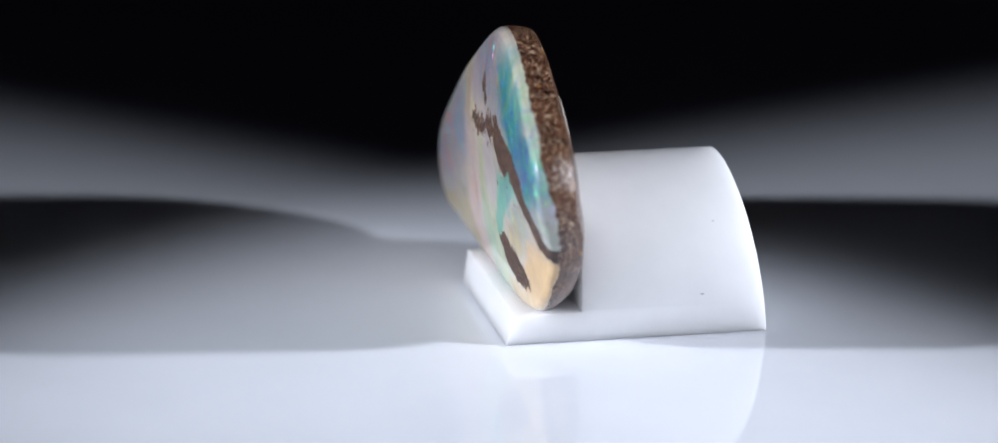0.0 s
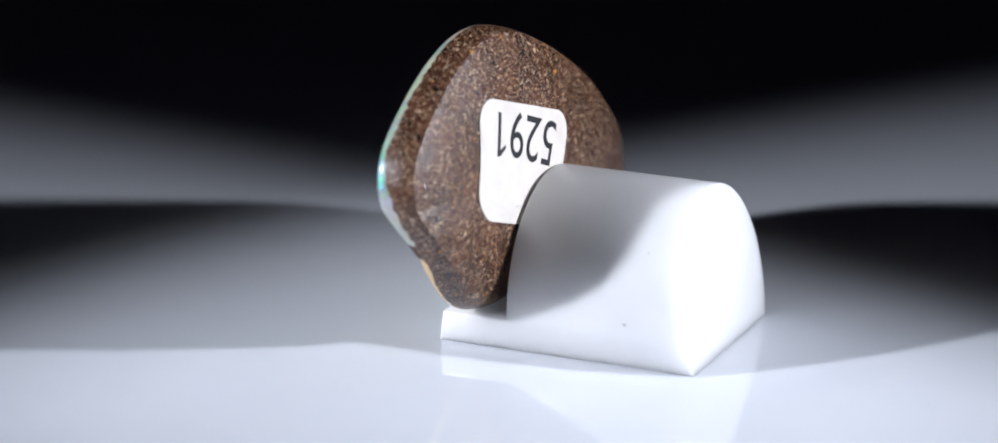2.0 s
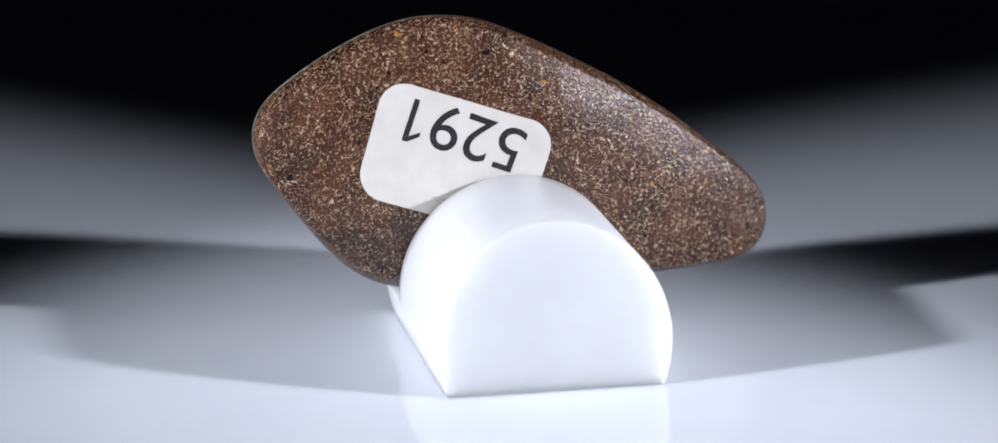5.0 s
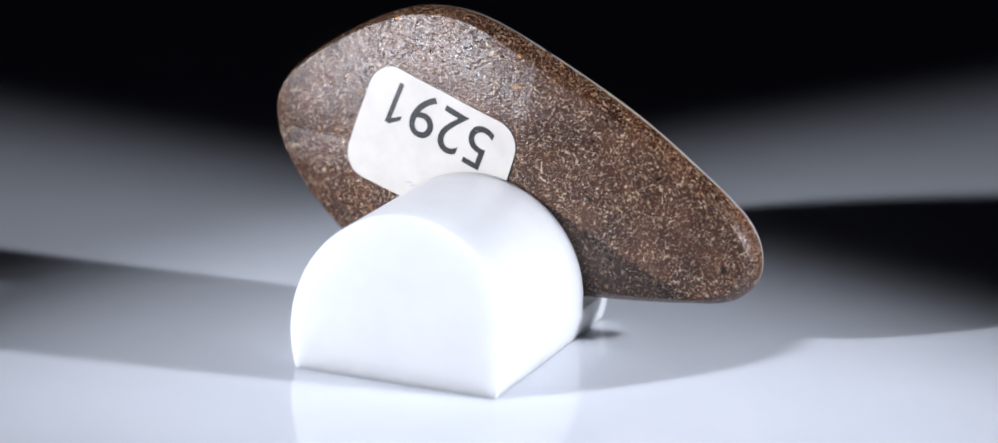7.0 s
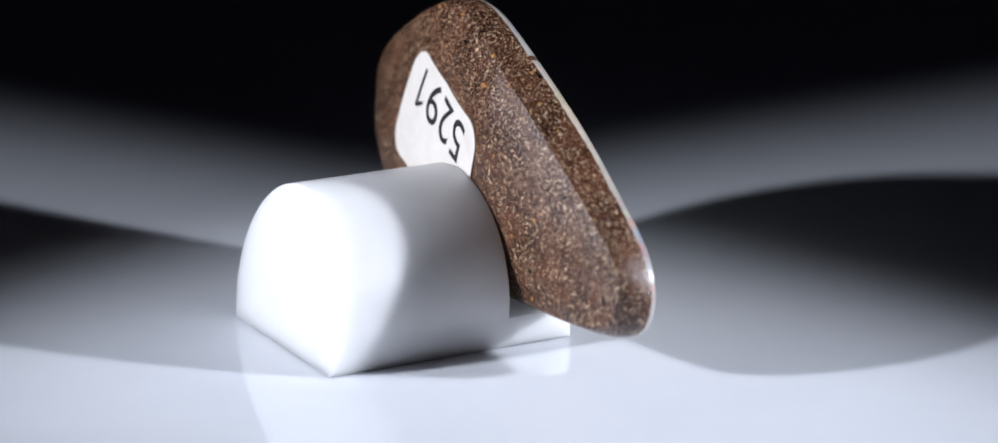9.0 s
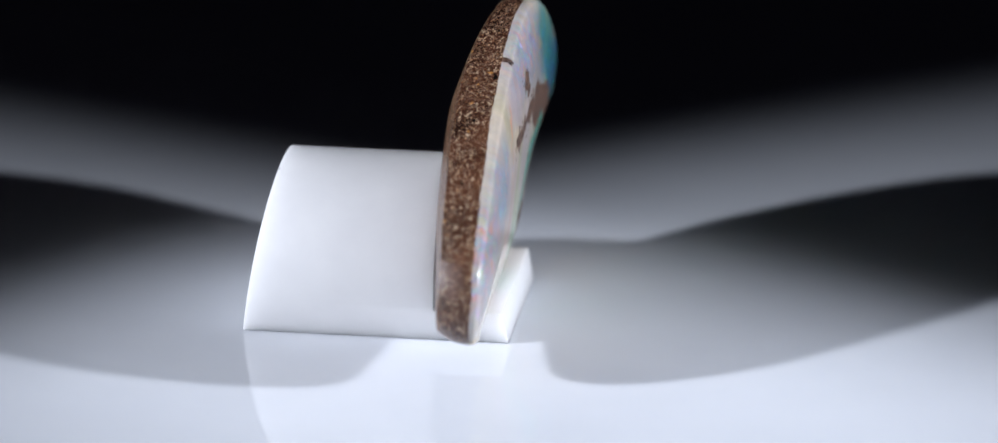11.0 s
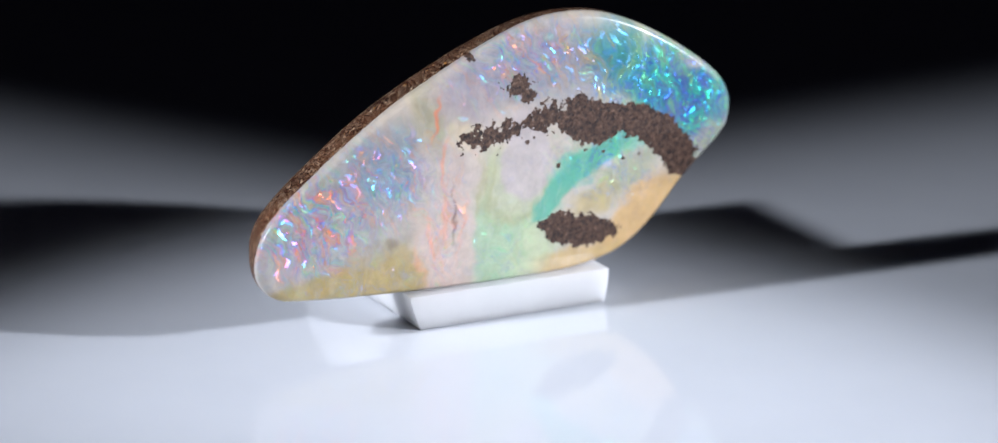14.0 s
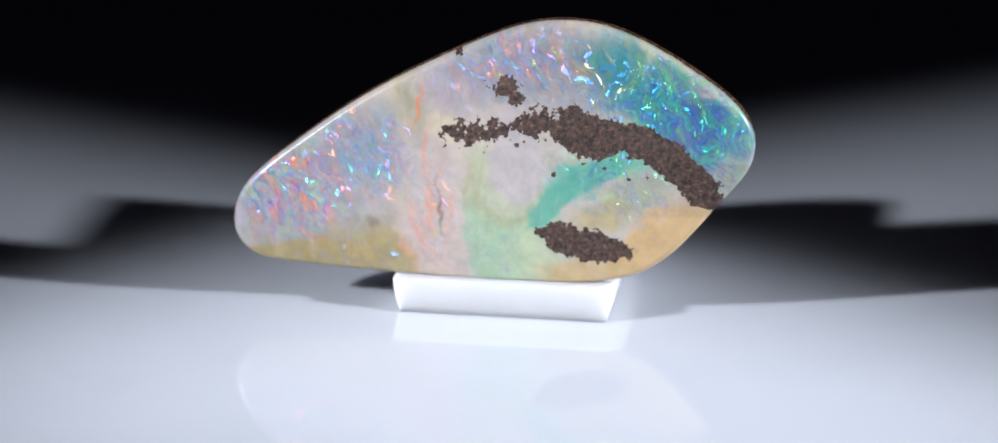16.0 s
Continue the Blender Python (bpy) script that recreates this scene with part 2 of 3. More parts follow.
def arc(z0, z1, steps):
    """Points (y, z) in mm up the rod's right side from height z0 to z1."""
    a0, a1 = (math.asin(max(-1.0, min(1.0, (z - ROD_Z) / ROD_R))) for z in (z0, z1))
    return [(ROD_R * math.cos(a0 + (a1 - a0) * i / steps), ROD_Z + ROD_R * math.sin(a0 + (a1 - a0) * i / steps)) for i in range(steps + 1)]


def stand_body():
    """The rod and its ledge, cut from one piece: the full section behind the step, the lowest slice before it."""
    low, high = arc(0.03, LEDGE_TOP, 10), arc(LEDGE_TOP, 99, 56)[:-1] + [(0.0, ROD_Z + ROD_R)]
    section = low + high[1:] + [(-y, z) for y, z in reversed(low + high[1:-1])]
    n, k = len(section), len(low)
    lower = list(range(k)) + list(range(n - k, n))
    bm = bmesh.new()

    def ring(xs, at):
        return {i: bm.verts.new((xs(section[i][1]) * MM, (ROD_Y + section[i][0]) * MM, section[i][1] * MM)) for i in at}

    front = ring(lambda z: -1.25 + 0.2 * z, lower)
    step = ring(lambda z: STEP_X, range(n))
    back = ring(lambda z: 15.75 - 0.165 * z, range(n))
    for i in range(n):
        j = (i + 1) % n
        bm.faces.new((step[i], step[j], back[j], back[i]))
        if i in front and j in front:
            bm.faces.new((front[i], front[j], step[j], step[i]))
    bm.faces.new((front[k - 1], front[n - k], step[n - k], step[k - 1]))
    bm.faces.new([front[i] for i in lower])
    bm.faces.new([step[i] for i in range(k - 1, n - k + 1)])
    bm.faces.new([back[i] for i in range(n)])
    bmesh.ops.recalc_face_normals(bm, faces=bm.faces)
    rear = [e for e in bm.edges if len(e.link_faces) == 2 and e.calc_face_angle(0) > 0.5 and all(v.co.x > 0.0125 and v.co.z > 0.0001 for v in e.verts)]
    bmesh.ops.bevel(bm, geom=rear, offset=0.5 * MM, segments=4, profile=0.5, affect="EDGES", clamp_overlap=True)
    sharp = [e for e in bm.edges if len(e.link_faces) == 2 and e.calc_face_angle(0) > 0.7 and max(v.co.z for v in e.verts) > 0.0001]
    bmesh.ops.bevel(bm, geom=sharp, offset=0.1 * MM, segments=2, profile=0.5, affect="EDGES", clamp_overlap=True)
    return bm


def scuff(parent, x, angle, long, wide):
    """A small dark scuff on the rod's round side, at x and at an angle up from the horizontal."""
    bm = bmesh.new()
    bmesh.ops.create_uvsphere(bm, u_segments=12, v_segments=6, radius=1.0)
    for v in bm.verts:
        jag = 1 + 0.3 * math.sin(5 * math.atan2(v.co.y, v.co.x) + x)
        a = angle + v.co.y * wide * jag / ROD_R
        rad = ROD_R + v.co.z * 0.02
        v.co = Vector((x + v.co.x * long * jag, ROD_Y + rad * math.cos(a), ROD_Z + rad * math.sin(a))) * MM
    part("scuff", bm, GRAPHITE, parent, "tiny grey scuff")


def display_stand():
    base = tagged(new("display_stand"), "white plastic half-round display stand with a stepped ledge", "stand")
    part("body", stand_body(), PLASTIC, base)
    scuff(base, 11.3, math.pi, 0.13, 0.06)
    scuff(base, 14.1, 1.18, 0.07, 0.07)
    return base


# ---------- the stone ----------
# outline seen from its opal side: (y, z) in mm
OUTLINE = [(17.5, 5.2), (16.2, 3.2), (13.0, 2.6), (7.1, 2.2), (-0.4, 2.0), (-6.6, 2.3), (-10.3, 3.9), (-13.8, 7.9), (-15.9, 11.2),
           (-15.3, 14.2), (-11.6, 17.1), (-7.5, 19.1), (-4.2, 19.62), (-1.0, 19.1), (3.1, 17.3), (8.2, 14.55), (12.4, 11.65), (16.5, 8.15)]
MID = (-0.6, 9.6)


def outline(count):
    """A smooth closed curve through OUTLINE, evenly spaced."""
    pts = np.array(OUTLINE)
    n = len(pts)
    fine = []
    for i in range(n):
        p0, p1, p2, p3 = pts[i - 1], pts[i], pts[(i + 1) % n], pts[(i + 2) % n]
        for k in range(40):
            t = k / 40
            fine.append(0.5 * (2 * p1 + (p2 - p0) * t + (2 * p0 - 5 * p1 + 4 * p2 - p3) * t * t + (3 * p1 - p0 - 3 * p2 + p3) * t ** 3))
    fine = np.array(fine)
    step = np.linalg.norm(np.roll(fine, -1, 0) - fine, axis=1)
    s = np.concatenate([[0], np.cumsum(step)])
    at = np.linspace(0, s[-1], count, endpoint=False)
    loop = np.vstack([fine, fine[:1]])
    return np.stack([np.interp(at, s, loop[:, 0]), np.interp(at, s, loop[:, 1])], 1)


RIM = outline(720)
RIM_ANGLE = np.unwrap(np.arctan2(RIM[:, 1] - MID[1], RIM[:, 0] - MID[0]))
RIM_RADIUS = np.linalg.norm(RIM - np.array(MID), axis=1)


def depth_in(y, z):
    """How far a place lies in from the outline: 0 at the rim, 1 at the middle."""
    a = np.arctan2(z - MID[1], y - MID[0])
    order = np.argsort(np.mod(RIM_ANGLE, 2 * np.pi))
    r = np.interp(np.mod(a, 2 * np.pi), np.mod(RIM_ANGLE, 2 * np.pi)[order], RIM_RADIUS[order], period=2 * np.pi)
    return np.clip(1 - np.hypot(y - MID[0], z - MID[1]) / r, 0, 1)


def plane_x(y, z):
    return 0.35 - 0.06 * (z - 3) - np.where(y > 0, 0.65, 0.15 + 0.8 * np.clip((z - 7) / 4, 0, 1)) * (y / 16) ** 2 + 0.018 * np.clip(-y, 0, 20) * np.clip((11 - z) / 4, 0, 1) - 0.35 * np.clip((z - 9) / 8, 0, 1) * np.clip(-y / 9, 0, 1)


def rim_depth(y, z):
    upper = np.clip((z - 7) / 7, 0, 1)
    return 1.75 + 0.018 * y + np.where(y > 0, 0.15, 0.62 * np.clip((z - 4) / 5, 0, 1)) * (y / 16) ** 2 + upper * (0.08 * np.clip(-y / 9, 0, 1) + 0.65 * np.clip((y + 3) / 6, 0, 1))


def front_x(y, z, s):
    return plane_x(y, z) - (0.82 + 0.025 * (z - 8)) * (1 - 0.25 * (y / 16) ** 2) * (1 - (1 - s) ** 3.2) - 0.22 * (1 - (1 - np.clip(s / 0.032, 0, 1)) ** 2)


def back_x(y, z, s):
    return plane_x(y, z) + rim_depth(y, z) + 1.40 * (1 - (1 - s) ** (3.3 - 1.1 * np.clip(y / 12, 0, 1)))


def back_inset(y, z):
    """The back's edge lies in from the front's, most of all along the bottom."""
    return 0.25 + (0.95 + 0.2 * np.clip(y / 8, 0, 1)) * np.clip((7.0 - z) / 5.0, 0, 1)


BACK_START = back_inset(RIM[:, 0], RIM[:, 1]) / RIM_RADIUS


def capsule(u, z, chain):
    """How far (u, z) lies inside a chain of (u, z, half width)."""
    best = np.full(u.shape, -9.0)
    for (u0, z0, w0), (u1, z1, w1) in zip(chain, chain[1:]):
        d = np.array([u1 - u0, z1 - z0])
        t = np.clip(((u - u0) * d[0] + (z - z0) * d[1]) / (d @ d), 0, 1)
        best = np.maximum(best, w0 + (w1 - w0) * t - np.hypot(u - u0 - d[0] * t, z - z0 - d[1] * t))
    return best


ARCH = [(14.1, 11.8, 0.3), (15.5, 11.8, 0.75), (16.9, 12.1, 0.6), (18.4, 12.2, 0.2), (19.6, 12.7, 0.9), (20.8, 12.5, 0.65), (22.2, 12.7, 1.35), (23.6, 11.8, 1.45),
        (25.1, 12.1, 1.0), (26.9, 11.8, 1.1), (28.8, 10.5, 1.2), (30.5, 8.6, 1.15), (31.4, 7.4, 0.5)]
EYELET = [(17.8, 15.0, 0.7), (18.5, 14.5, 0.55)]
LENS = [(20.1, 5.4, 0.3), (21.4, 5.0, 1.0), (23.2, 4.5, 1.15), (24.8, 4.2, 0.85), (26.1, 4.0, 0.2)]
CRUMBS = [(17.2, 11.3, 0.1), (18.6, 11.2, 0.14), (19.1, 11.45, 0.1), (24.2, 9.9, 0.08), (25.8, 9.3, 0.12), (21.0, 9.3, 0.14), (27.0, 9.4, 0.08), (22.9, 10.2, 0.08)]
CHIP = [(14.6, 17.3, 0.1), (14.9, 17.0, 0.22)]

# body colour, laid on in this order: centre u, z, radii, turn, softness, strength, colour
PAINT = [
    (13.5, 8.0, 6.5, 12.0, 0, 0.6, 0.8, (0.62, 0.53, 0.54)), (5.0, 8.0, 7.5, 4.2, 20, 0.5, 0.9, (0.38, 0.37, 0.42)), (9.2, 10.6, 3.6, 2.4, 30, 0.5, 0.8, (0.29, 0.36, 0.48)),
    (3.2, 6.6, 3.4, 2.4, 10, 0.6, 0.6, (0.43, 0.38, 0.42)), (12.0, 13.6, 1.7, 2.6, 20, 0.4, 0.8, (0.48, 0.45, 0.37)), (14.8, 14.6, 2.4, 2.6, 0, 0.6, 0.7, (0.42, 0.38, 0.50)),
    (18.5, 16.2, 4.6, 2.6, -10, 0.6, 0.75, (0.28, 0.30, 0.42)), (22.5, 16.8, 3.4, 1.8, -25, 0.6, 0.65, (0.31, 0.31, 0.37)), (6.5, 2.0, 6.8, 2.3, 6, 0.3, 0.95, (0.42, 0.33, 0.13)),
    (9.6, 3.2, 2.6, 1.9, -20, 0.5, 0.7, (0.50, 0.38, 0.16)), (12.9, 4.5, 1.7, 7.0, 5, 0.6, 0.7, (0.68, 0.53, 0.50)), (10.0, 6.5, 2.6, 1.8, 0, 0.7, 0.5, (0.52, 0.46, 0.46)),
    (17.6, 9.0, 3.0, 5.0, 0, 0.5, 0.7, (0.60, 0.56, 0.54)), (16.8, 3.8, 1.9, 4.6, 4, 0.45, 0.8, (0.45, 0.60, 0.48)), (18.9, 3.4, 2.4, 2.4, 0, 0.5, 0.7, (0.46, 0.60, 0.42)),
    (17.6, 8.3, 2.5, 2.9, 8, 0.12, 0.7, (0.46, 0.46, 0.30)), (17.8, 8.8, 1.9, 2.5, 8, 0.15, 0.9, (0.56, 0.56, 0.46)), (18.3, 9.4, 1.6, 2.3, 12, 0.3, 0.95, (0.68, 0.61, 0.74)),
    (22.3, 8.9, 3.6, 1.0, 34, 0.4, 0.95, (0.13, 0.52, 0.42)), (25.4, 10.2, 2.2, 0.9, 20, 0.5, 0.85, (0.20, 0.58, 0.46)), (20.1, 6.9, 1.3, 1.6, 30, 0.5, 0.8, (0.22, 0.52, 0.40)),
    (26.0, 7.9, 3.0, 1.3, 30, 0.5, 0.8, (0.42, 0.44, 0.36)), (28.0, 4.8, 4.2, 2.2, 42, 0.25, 0.95, (0.68, 0.45, 0.22)), (23.4, 2.4, 3.8, 1.1, 3, 0.4, 0.9, (0.62, 0.45, 0.23)),
    (24.0, 6.5, 1.8, 1.0, 20, 0.5, 0.8, (0.52, 0.42, 0.22)), (27.6, 15.0, 5.2, 2.6, -32, 0.35, 0.95, (0.04, 0.29, 0.30)), (30.6, 12.6, 3.6, 2.8, -50, 0.4, 0.95, (0.06, 0.16, 0.36)),
    (28.6, 16.2, 2.4, 0.8, -32, 0.5, 0.6, (0.26, 0.38, 0.34)), (32.2, 9.6, 1.6, 1.4, 0, 0.5, 0.8, (0.42, 0.43, 0.39)), (33.0, 13.0, 1.0, 1.6, 0, 0.5, 0.5, (0.20, 0.50, 0.36)),
    (11.5, 17.2, 9.0, 0.55, 31, 0.6, 0.4, (0.50, 0.48, 0.44)), (28.6, 17.1, 5.0, 0.5, -34, 0.5, 0.75, (0.54, 0.54, 0.47)), (14.0, 12.2, 1.1, 0.9, 0, 0.4, 0.85, (0.70, 0.62, 0.52)),
    (6.0, 2.1, 5.6, 2.2, 6, 0.16, 0.8, (0.44, 0.35, 0.14)), (9.6, 3.3, 1.9, 2.2, -8, 0.2, 0.7, (0.46, 0.37, 0.18)), (7.6, 5.0, 2.6, 0.8, 14, 0.5, 0.6, (0.36, 0.35, 0.31)),
    (13.6, 4.0, 1.9, 5.0, 4, 0.16, 0.75, (0.64, 0.52, 0.54)), (13.0, 9.0, 1.8, 3.2, 16, 0.4, 0.6, (0.58, 0.51, 0.55)), (11.9, 13.2, 0.9, 2.0, 18, 0.4, 0.7, (0.42, 0.40, 0.32)),
    (17.2, 4.4, 1.7, 4.2, 4, 0.2, 0.8, (0.42, 0.57, 0.45)), (19.2, 3.6, 1.6, 1.9, 0, 0.35, 0.7, (0.55, 0.64, 0.48)), (16.3, 8.6, 0.7, 2.6, 12, 0.5, 0.7, (0.48, 0.56, 0.40)),
    (18.2, 8.4, 2.2, 2.7, 14, 0.15, 0.7, (0.46, 0.47, 0.32)), (18.3, 8.9, 1.8, 2.6, 14, 0.12, 0.85, (0.54, 0.58, 0.48)), (18.7, 10.3, 1.75, 3.2, 8, 0.16, 0.95, (0.55, 0.50, 0.57)),
    (21.0, 7.3, 2.6, 0.75, 46, 0.25, 0.9, (0.12, 0.45, 0.38)), (23.6, 9.4, 2.6, 0.95, 32, 0.25, 0.85, (0.10, 0.43, 0.37)),
    (13.7, 6.8, 0.09, 1.5, 8, 0.8, 0.8, (0.16, 0.13, 0.14)), (12.4, 13.4, 0.14, 1.3, -18, 0.8, 0.85, (0.80, 0.24, 0.13)), (13.0, 7.0, 0.2, 1.7, 10, 0.9, 0.7, (0.78, 0.34, 0.26)), (12.2, 5.2, 0.16, 1.9, 12, 0.9, 0.6, (0.82, 0.36, 0.24)),
    (14.4, 6.2, 0.14, 1.6, -6, 0.9, 0.55, (0.80, 0.38, 0.28)), (12.9, 10.4, 0.14, 1.5, -12, 0.9, 0.65, (0.84, 0.34, 0.20)), (11.6, 8.6, 0.25, 1.8, 16, 0.9, 0.4, (0.40, 0.48, 0.62)),
    (11.4, 3.6, 0.16, 1.2, 12, 0.9, 0.6, (0.78, 0.40, 0.28)), (15.3, 8.6, 0.14, 2.2, 4, 0.9, 0.5, (0.46, 0.46, 0.34)), (9.3, 5.3, 0.35, 0.5, 0, 0.6, 0.7, (0.26, 0.20, 0.16))]
# flakes: centre u, z, radii, strength, coolness
FLAKES = [(3.6, 7.2, 4.0, 3.0, 1.0, 0.0), (8.6, 9.8, 3.4, 2.6, 0.75, 0.1), (27.5, 14.6, 4.4, 3.0, 1.0, 1.0), (31.0, 12.4, 3.0, 3.4, 1.0, 1.0),
          (19.5, 16.6, 5.0, 2.4, 0.7, 0.1), (17.2, 3.5, 2.4, 3.2, 0.3, 1.0), (24.5, 9.8, 3.4, 1.8, 0.6, 1.0), (25.8, 7.6, 2.8, 1.4, 0.6, 0.6),
          (13.2, 5.5, 1.5, 6.0, 0.3, 0.0), (24.0, 15.9, 2.5, 2.5, 0.9, 0.3), (7.5, 3.0, 5.0, 1.6, 0.3, 0.4)]


def skirt(i):
    """How far down the rim the opal reaches, as a share of the rim's depth."""
    y, z = RIM[i]
    wave = noise.noise(Vector((y * 0.5, z * 0.5, 3.0))) * 0.12 + noise.noise(Vector((y * 2.4, z * 2.4, 8.0))) * 0.07
    far = min(max(-(y + 4) / 8, 0), 1)
    return min(max(0.09 + 0.05 * min(max((z - 3) / 2, 0), 1) + far * (0.02 + 0.20 * math.exp(-((z - 11) / 2.1) ** 2)) + wave * (0.25 + 0.75 * far), 0.02), 0.5)


SKIRT = np.array([skirt(i) for i in range(len(RIM))])


def rim_point(t):
    """The rim's surface at t, 0 at the opal's edge to 1 at the back's; t may differ all round."""
    t = np.broadcast_to(t, (len(RIM),))
    spoke = RIM - np.array(MID)
    out = spoke / RIM_RADIUS[:, None]
    edge = np.array(MID) + spoke * (1 - BACK_START)[:, None]
    x0 = front_x(RIM[:, 0], RIM[:, 1], 0)
    x1 = back_x(edge[:, 0], edge[:, 1], BACK_START)
    bulge = 0.09 * np.clip(np.sin(math.pi * t), 0, 1) ** 0.5
    p = RIM + (edge - RIM) * (t ** 2.2)[:, None] + out * bulge[:, None]
    return np.stack([x0 + (x1 - x0) * t, p[:, 0], p[:, 1]], 1)


def lay_rings(bm, rings):
    made = [[bm.verts.new(p * MM) for p in ring] for ring in rings]
    count = len(RIM)
    for a, b in zip(made, made[1:]):
        for i in range(count):
            j = (i + 1) % count
            bm.faces.new((a[i], a[j], b[j], b[i]))
    return made


def shell(front):
    """One face of the stone as rings running in from the rim; the opal also wraps over the edge."""
    bm = bmesh.new()
    count, mid = len(RIM), np.array(MID)
    surface = front_x if front else back_x
    start = np.zeros(count) if front else BACK_START
    rings = [rim_point(SKIRT * k / 5) for k in (5, 4, 3, 2, 1)] if front else []
    steps = 130 if front else 80
    for k in range(steps):
        s = start + (1 - start) * k / steps
        p = mid + (RIM - mid) * (1 - s)[:, None]
        rings.append(np.stack([surface(p[:, 0], p[:, 1], s), p[:, 0], p[:, 1]], 1))
    last = lay_rings(bm, rings)[-1]
    tip = bm.verts.new((surface(MID[0], MID[1], 1.0) * MM, MID[0] * MM, MID[1] * MM))
    for i in range(count):
        bm.faces.new((last[i], last[(i + 1) % count], tip))
    bmesh.ops.recalc_face_normals(bm, faces=bm.faces)
    if (tip.link_faces[0].normal.x > 0) == front:
        bmesh.ops.reverse_faces(bm, faces=bm.faces)
    return bm


def rim_band():
    bm = bmesh.new()
    lay_rings(bm, [rim_point(SKIRT + (1 - SKIRT) * k / 12) for k in range(13)])
    bmesh.ops.recalc_face_normals(bm, faces=bm.faces)
    if max(bm.faces, key=lambda q: q.calc_center_median().z).normal.z < 0:
        bmesh.ops.reverse_faces(bm, faces=bm.faces)
    return bm


def colour_opal(ob):
    mesh = ob.data
    co = np.empty(len(mesh.vertices) * 3)
    mesh.vertices.foreach_get("co", co)
    co = co.reshape(-1, 3) * 1000
    wob = np.array([noise.noise_vector(Vector((0, y * 0.5, z * 0.5))) * 0.7 + noise.noise_vector(Vector((5, y * 1.7, z * 1.7))) * 0.3 for _, y, z in co])
    u, z = 17.64 - co[:, 1] + wob[:, 0] * 0.9, co[:, 2] - 0.35 + wob[:, 1] * 0.9
    tint = np.tile(np.array((0.56, 0.52, 0.52)), (len(u), 1))
    for cu, cz, ru, rz, turn, soft, strength, colour in PAINT:
        c, s = math.cos(radians(turn)), math.sin(radians(turn))
        d = np.hypot(((u - cu) * c + (z - cz) * s) / ru, ((z - cz) * c - (u - cu) * s) / rz)
        a = np.clip((1 + soft - d) / (2 * soft), 0, 1)
        a = (strength * a * a * (3 - 2 * a))[:, None]
        tint = tint * (1 - a) + np.array(colour) * a
    # a paler, clearer band along the upper edge
    edge = 0.4 * np.clip(1 - depth_in(co[:, 1], co[:, 2]) / 0.06, 0, 1) * np.clip((co[:, 2] - 6) / 4, 0, 1) * np.clip((co[:, 1] + 9) / 6, 0, 1)
    tint = tint * (1 - edge[:, None]) + np.array((0.54, 0.51, 0.46)) * edge[:, None]
    tint = tint * np.array((0.97, 0.92, 0.76))
    tint = np.concatenate([tint, np.ones((len(u), 1))], 1)
    play, cool, weight = np.full(len(u), 0.06), np.full(len(u), 0.01), np.full(len(u), 0.02)
    for cu, cz, ru, rz, w, coolness in FLAKES:
        g = w * np.exp(-((u - cu) / ru) ** 2 - ((z - cz) / rz) ** 2)
        play = np.maximum(play, g)
        cool += g * coolness
        weight += g
    u, z = 17.64 - co[:, 1], co[:, 2] - 0.35
    # firm edges on the lens and the thick end of the arch, crumbling ones on its thin end
    arch = capsule(u, z, ARCH) * np.interp(u, (20.5, 24.0), (1.0, 2.4))
    brown = np.max([arch, capsule(u, z, EYELET) * 1.4, capsule(u, z, LENS) * 2.4, capsule(u, z, CHIP) * 3]
                   + [(w - np.hypot(u - cu, z - cz)) * 6 for cu, cz, w in CRUMBS], axis=0)
    mesh.attributes.new("tint", "FLOAT_COLOR", "POINT").data.foreach_set("color", tint.ravel())
    for name, value in (("play", play), ("cool", cool / weight), ("brown", brown)):
        mesh.attributes.new(name, "FLOAT", "POINT").data.foreach_set("value", value)


# label on the back: middle (y, z), size, tilt
LABEL_MID, LABEL_W, LABEL_H, LABEL_TURN = (-3.78, 11.17), 11.2, 7.5, radians(-17.2)


def on_back(bm, lift):
    """Lays a flat bmesh, drawn in mm in (x, y), on the back of the stone round the label's middle."""
    c, s = math.cos(LABEL_TURN), math.sin(LABEL_TURN)
    for v in bm.verts:
        y = LABEL_MID[0] + v.co.x * c - v.co.y * s
        z = LABEL_MID[1] + v.co.x * s + v.co.y * c
        x = float(back_x(y, z, depth_in(np.array([y]), np.array([z]))[0]))
        v.co = Vector((x + lift + v.co.z, y, z)) * MM


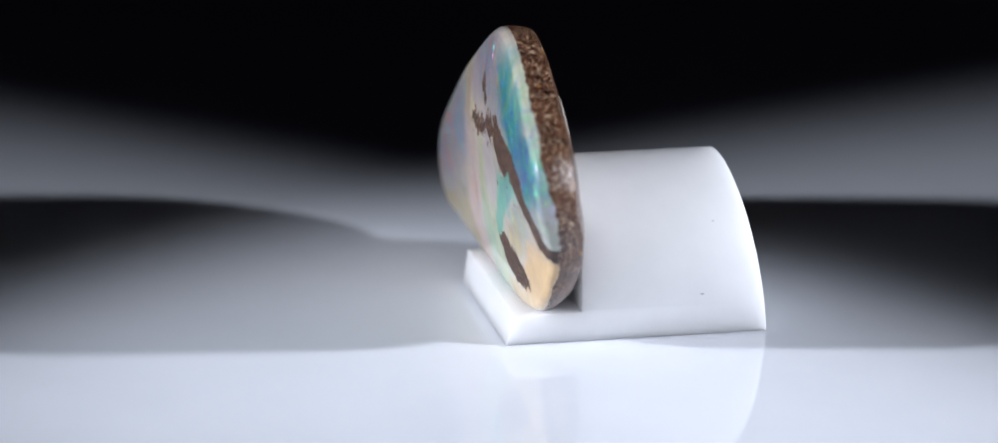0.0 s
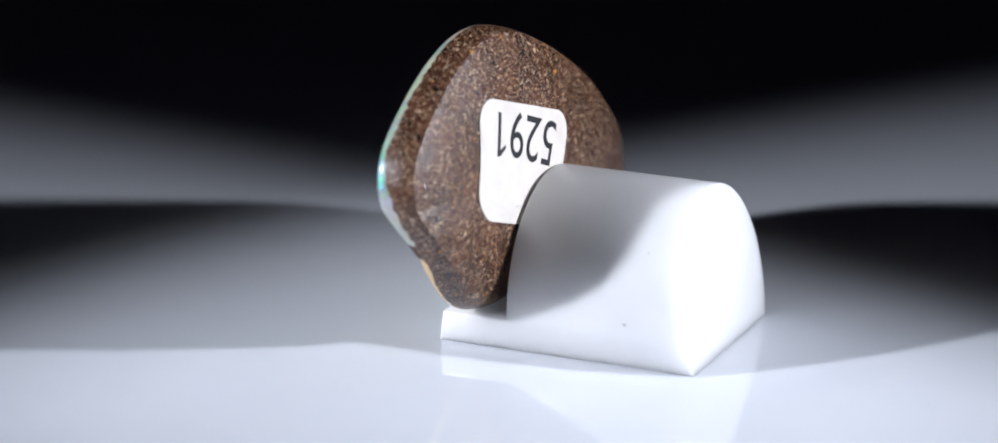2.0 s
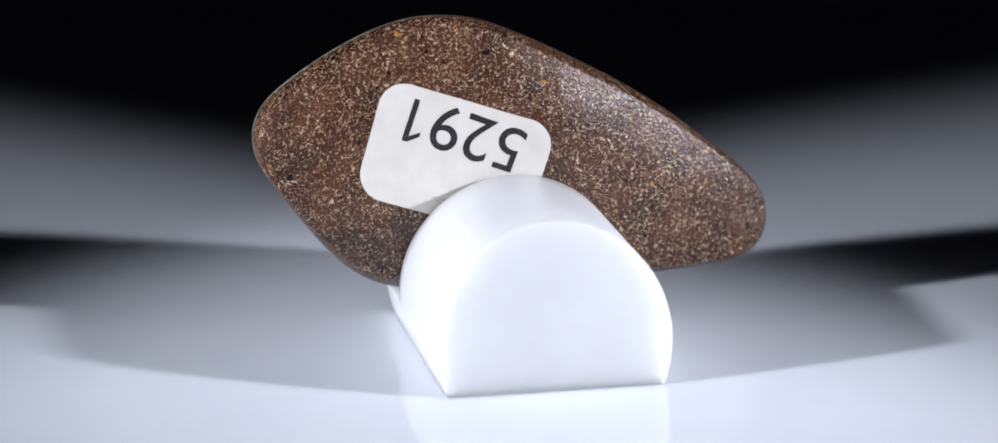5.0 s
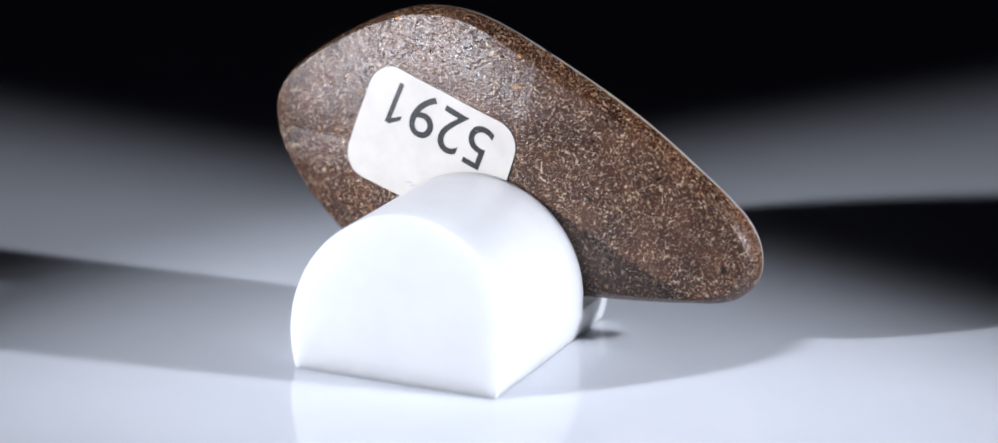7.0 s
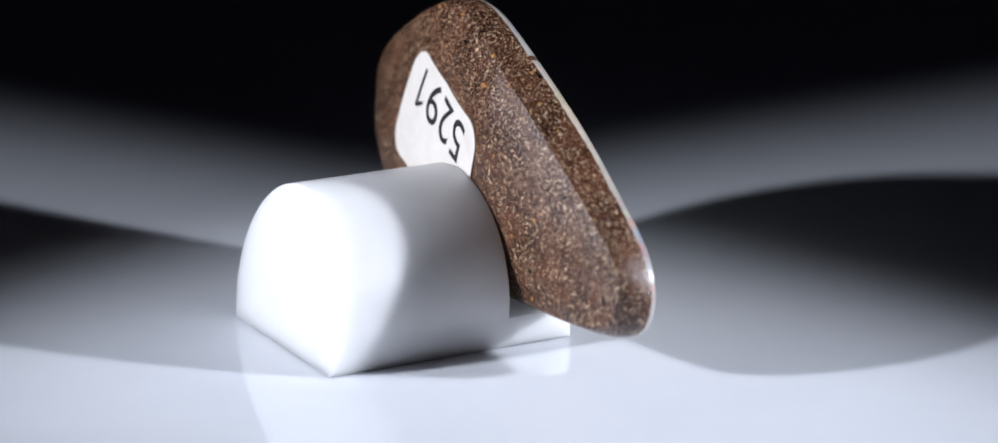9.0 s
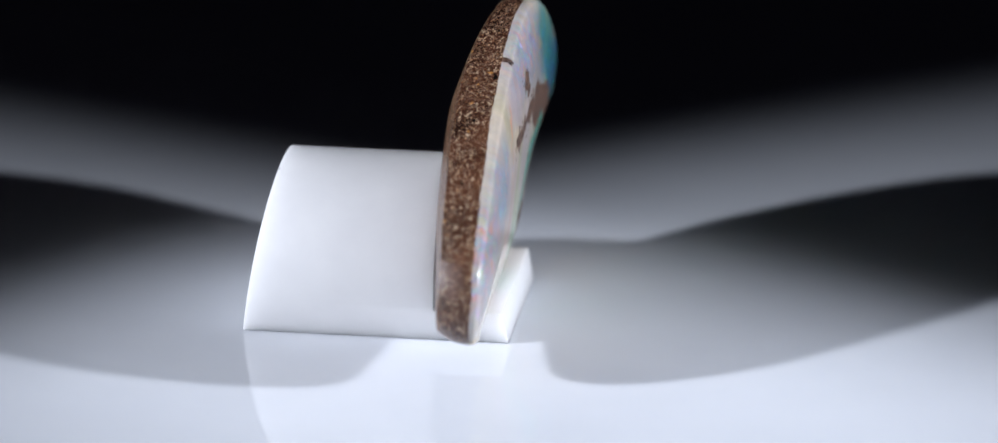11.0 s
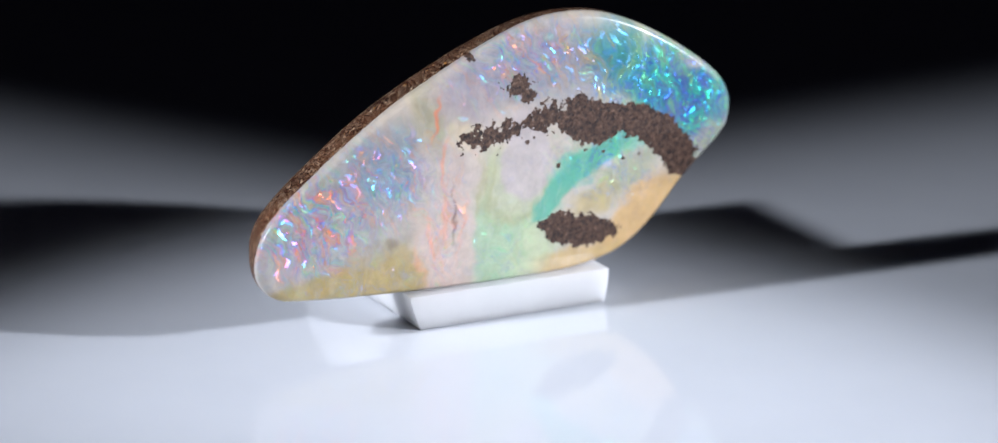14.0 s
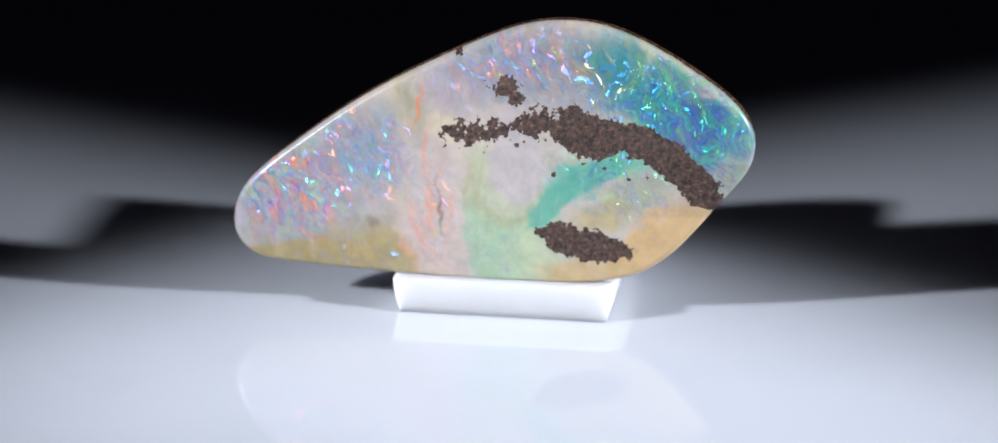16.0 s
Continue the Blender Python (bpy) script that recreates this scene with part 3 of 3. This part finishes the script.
def sticker(parent):
    bm = bmesh.new()
    nx, ny, r = 36, 26, 1.7

    def corner(a, b):
        """Square to rounded square."""
        x, y = a * LABEL_W / 2, b * LABEL_H / 2
        ix, iy = LABEL_W / 2 - r, LABEL_H / 2 - r
        dx, dy = max(abs(x) - ix, 0), max(abs(y) - iy, 0)
        if dx > 0 and dy > 0:
            m = max(dx, dy) / math.hypot(dx, dy)
            x, y = math.copysign(ix + dx * m, x), math.copysign(iy + dy * m, y)
        return x, y

    grid = [[bm.verts.new((*corner(2 * i / nx - 1, 2 * j / ny - 1), 0)) for i in range(nx + 1)] for j in range(ny + 1)]
    for j in range(ny):
        for i in range(nx):
            bm.faces.new((grid[j][i], grid[j][i + 1], grid[j + 1][i + 1], grid[j + 1][i]))
    side = bmesh.ops.extrude_face_region(bm, geom=bm.faces[:])
    for v in side["geom"]:
        if isinstance(v, bmesh.types.BMVert):
            v.co.z = 0.07
    bmesh.ops.recalc_face_normals(bm, faces=bm.faces)
    on_back(bm, 0.02)
    paper = part("label", bm, PAPER, parent, "white rounded paper label with a printed number", smooth=False)
    bm = bmesh.new()
    for k in range(7):
        x, y = -0.9 + 0.19 * k, -2.7 + 0.09 * math.sin(2.3 * k)
        bm.faces.new([bm.verts.new((x + dx, y + dy, 0)) for dx, dy in ((0, 0), (0.26, 0.03), (0.3, 0.075), (0.05, 0.05))])
    on_back(bm, 0.1)
    part("pencil_smudge", bm, GRAPHITE, paper, "faint grey pencil smudge", smooth=False)
    for i, sign in enumerate("5291"):
        bm = bmesh.new()
        if sign == "1":
            # a plain stem with a slanting flag
            for quad in (((0.02, 0), (0.36, 0), (0.36, 2.72), (0.02, 2.72)), ((-0.62, 1.88), (-0.62, 2.18), (0.02, 2.72), (0.02, 2.33))):
                bm.faces.new([bm.verts.new((x, y, 0)) for x, y in quad])
            bmesh.ops.remove_doubles(bm, verts=bm.verts, dist=1e-5)
        else:
            curve = bpy.data.curves.new("digit", "FONT")
            curve.body, curve.size, curve.align_x, curve.resolution_u = sign, 4.12, "CENTER", 8
            probe = new("digit", curve)
            flat = bpy.data.meshes.new_from_object(probe.evaluated_get(bpy.context.evaluated_depsgraph_get()))
            bpy.data.objects.remove(probe)
            bm.from_mesh(flat)
        bmesh.ops.triangulate(bm, faces=bm.faces)
        for k in range(3):
            bmesh.ops.subdivide_edges(bm, edges=[e for e in bm.edges if e.calc_length() > 0.5], cuts=1)
            bmesh.ops.triangulate(bm, faces=bm.faces)
        for v in bm.verts:
            x, y = -(v.co.x * 1.02 + (i - 1.5) * 2.07), (1.3 if sign == "1" else 1.58) - v.co.y
            v.co = Vector((x + 0.05 * y - 0.12, y - 0.05 * x + 1.54, 0))
        on_back(bm, 0.1)
        part("digit", bm, INK, paper, "printed digit " + sign, smooth=False)


def opal_stone():
    base = tagged(new("opal_stone"), "polished boulder opal on brown ironstone, propped upright on the white ledge", "gemstone")
    face = part("opal_face", shell(True), OPAL, base, "milky opal face with blue-green and red flashes and brown patches")
    colour_opal(face)
    part("ironstone_back", shell(False), IRONSTONE, base, "speckled brown ironstone back")
    part("ironstone_rim", rim_band(), IRONSTONE, base, "narrow rough brown rim")
    sticker(base)
    return base


setting()
TABLE_DISC, STAND, STONE = turntable(), display_stand(), opal_stone()


# ---------- the turn ----------
def turn_at(t):
    """Degrees by which the turntable stands at t seconds: an almost even turn, clockwise from above."""
    a = 2 * math.pi * t / 20.6
    return TURN0 + TURN_RATE * t + TURN_SIN * math.sin(a) + TURN_COS * math.cos(a)


TURN0, TURN_RATE, TURN_SIN, TURN_COS = 12.15, -18.0596, 1.1649, 0.3507


def motions():
    for thing in (TABLE_DISC, STAND, STONE):
        walk(thing, [(k / 2, pose(0, 0, 0, 0, 0, turn_at(k / 2))) for k in range(33)])


motions()
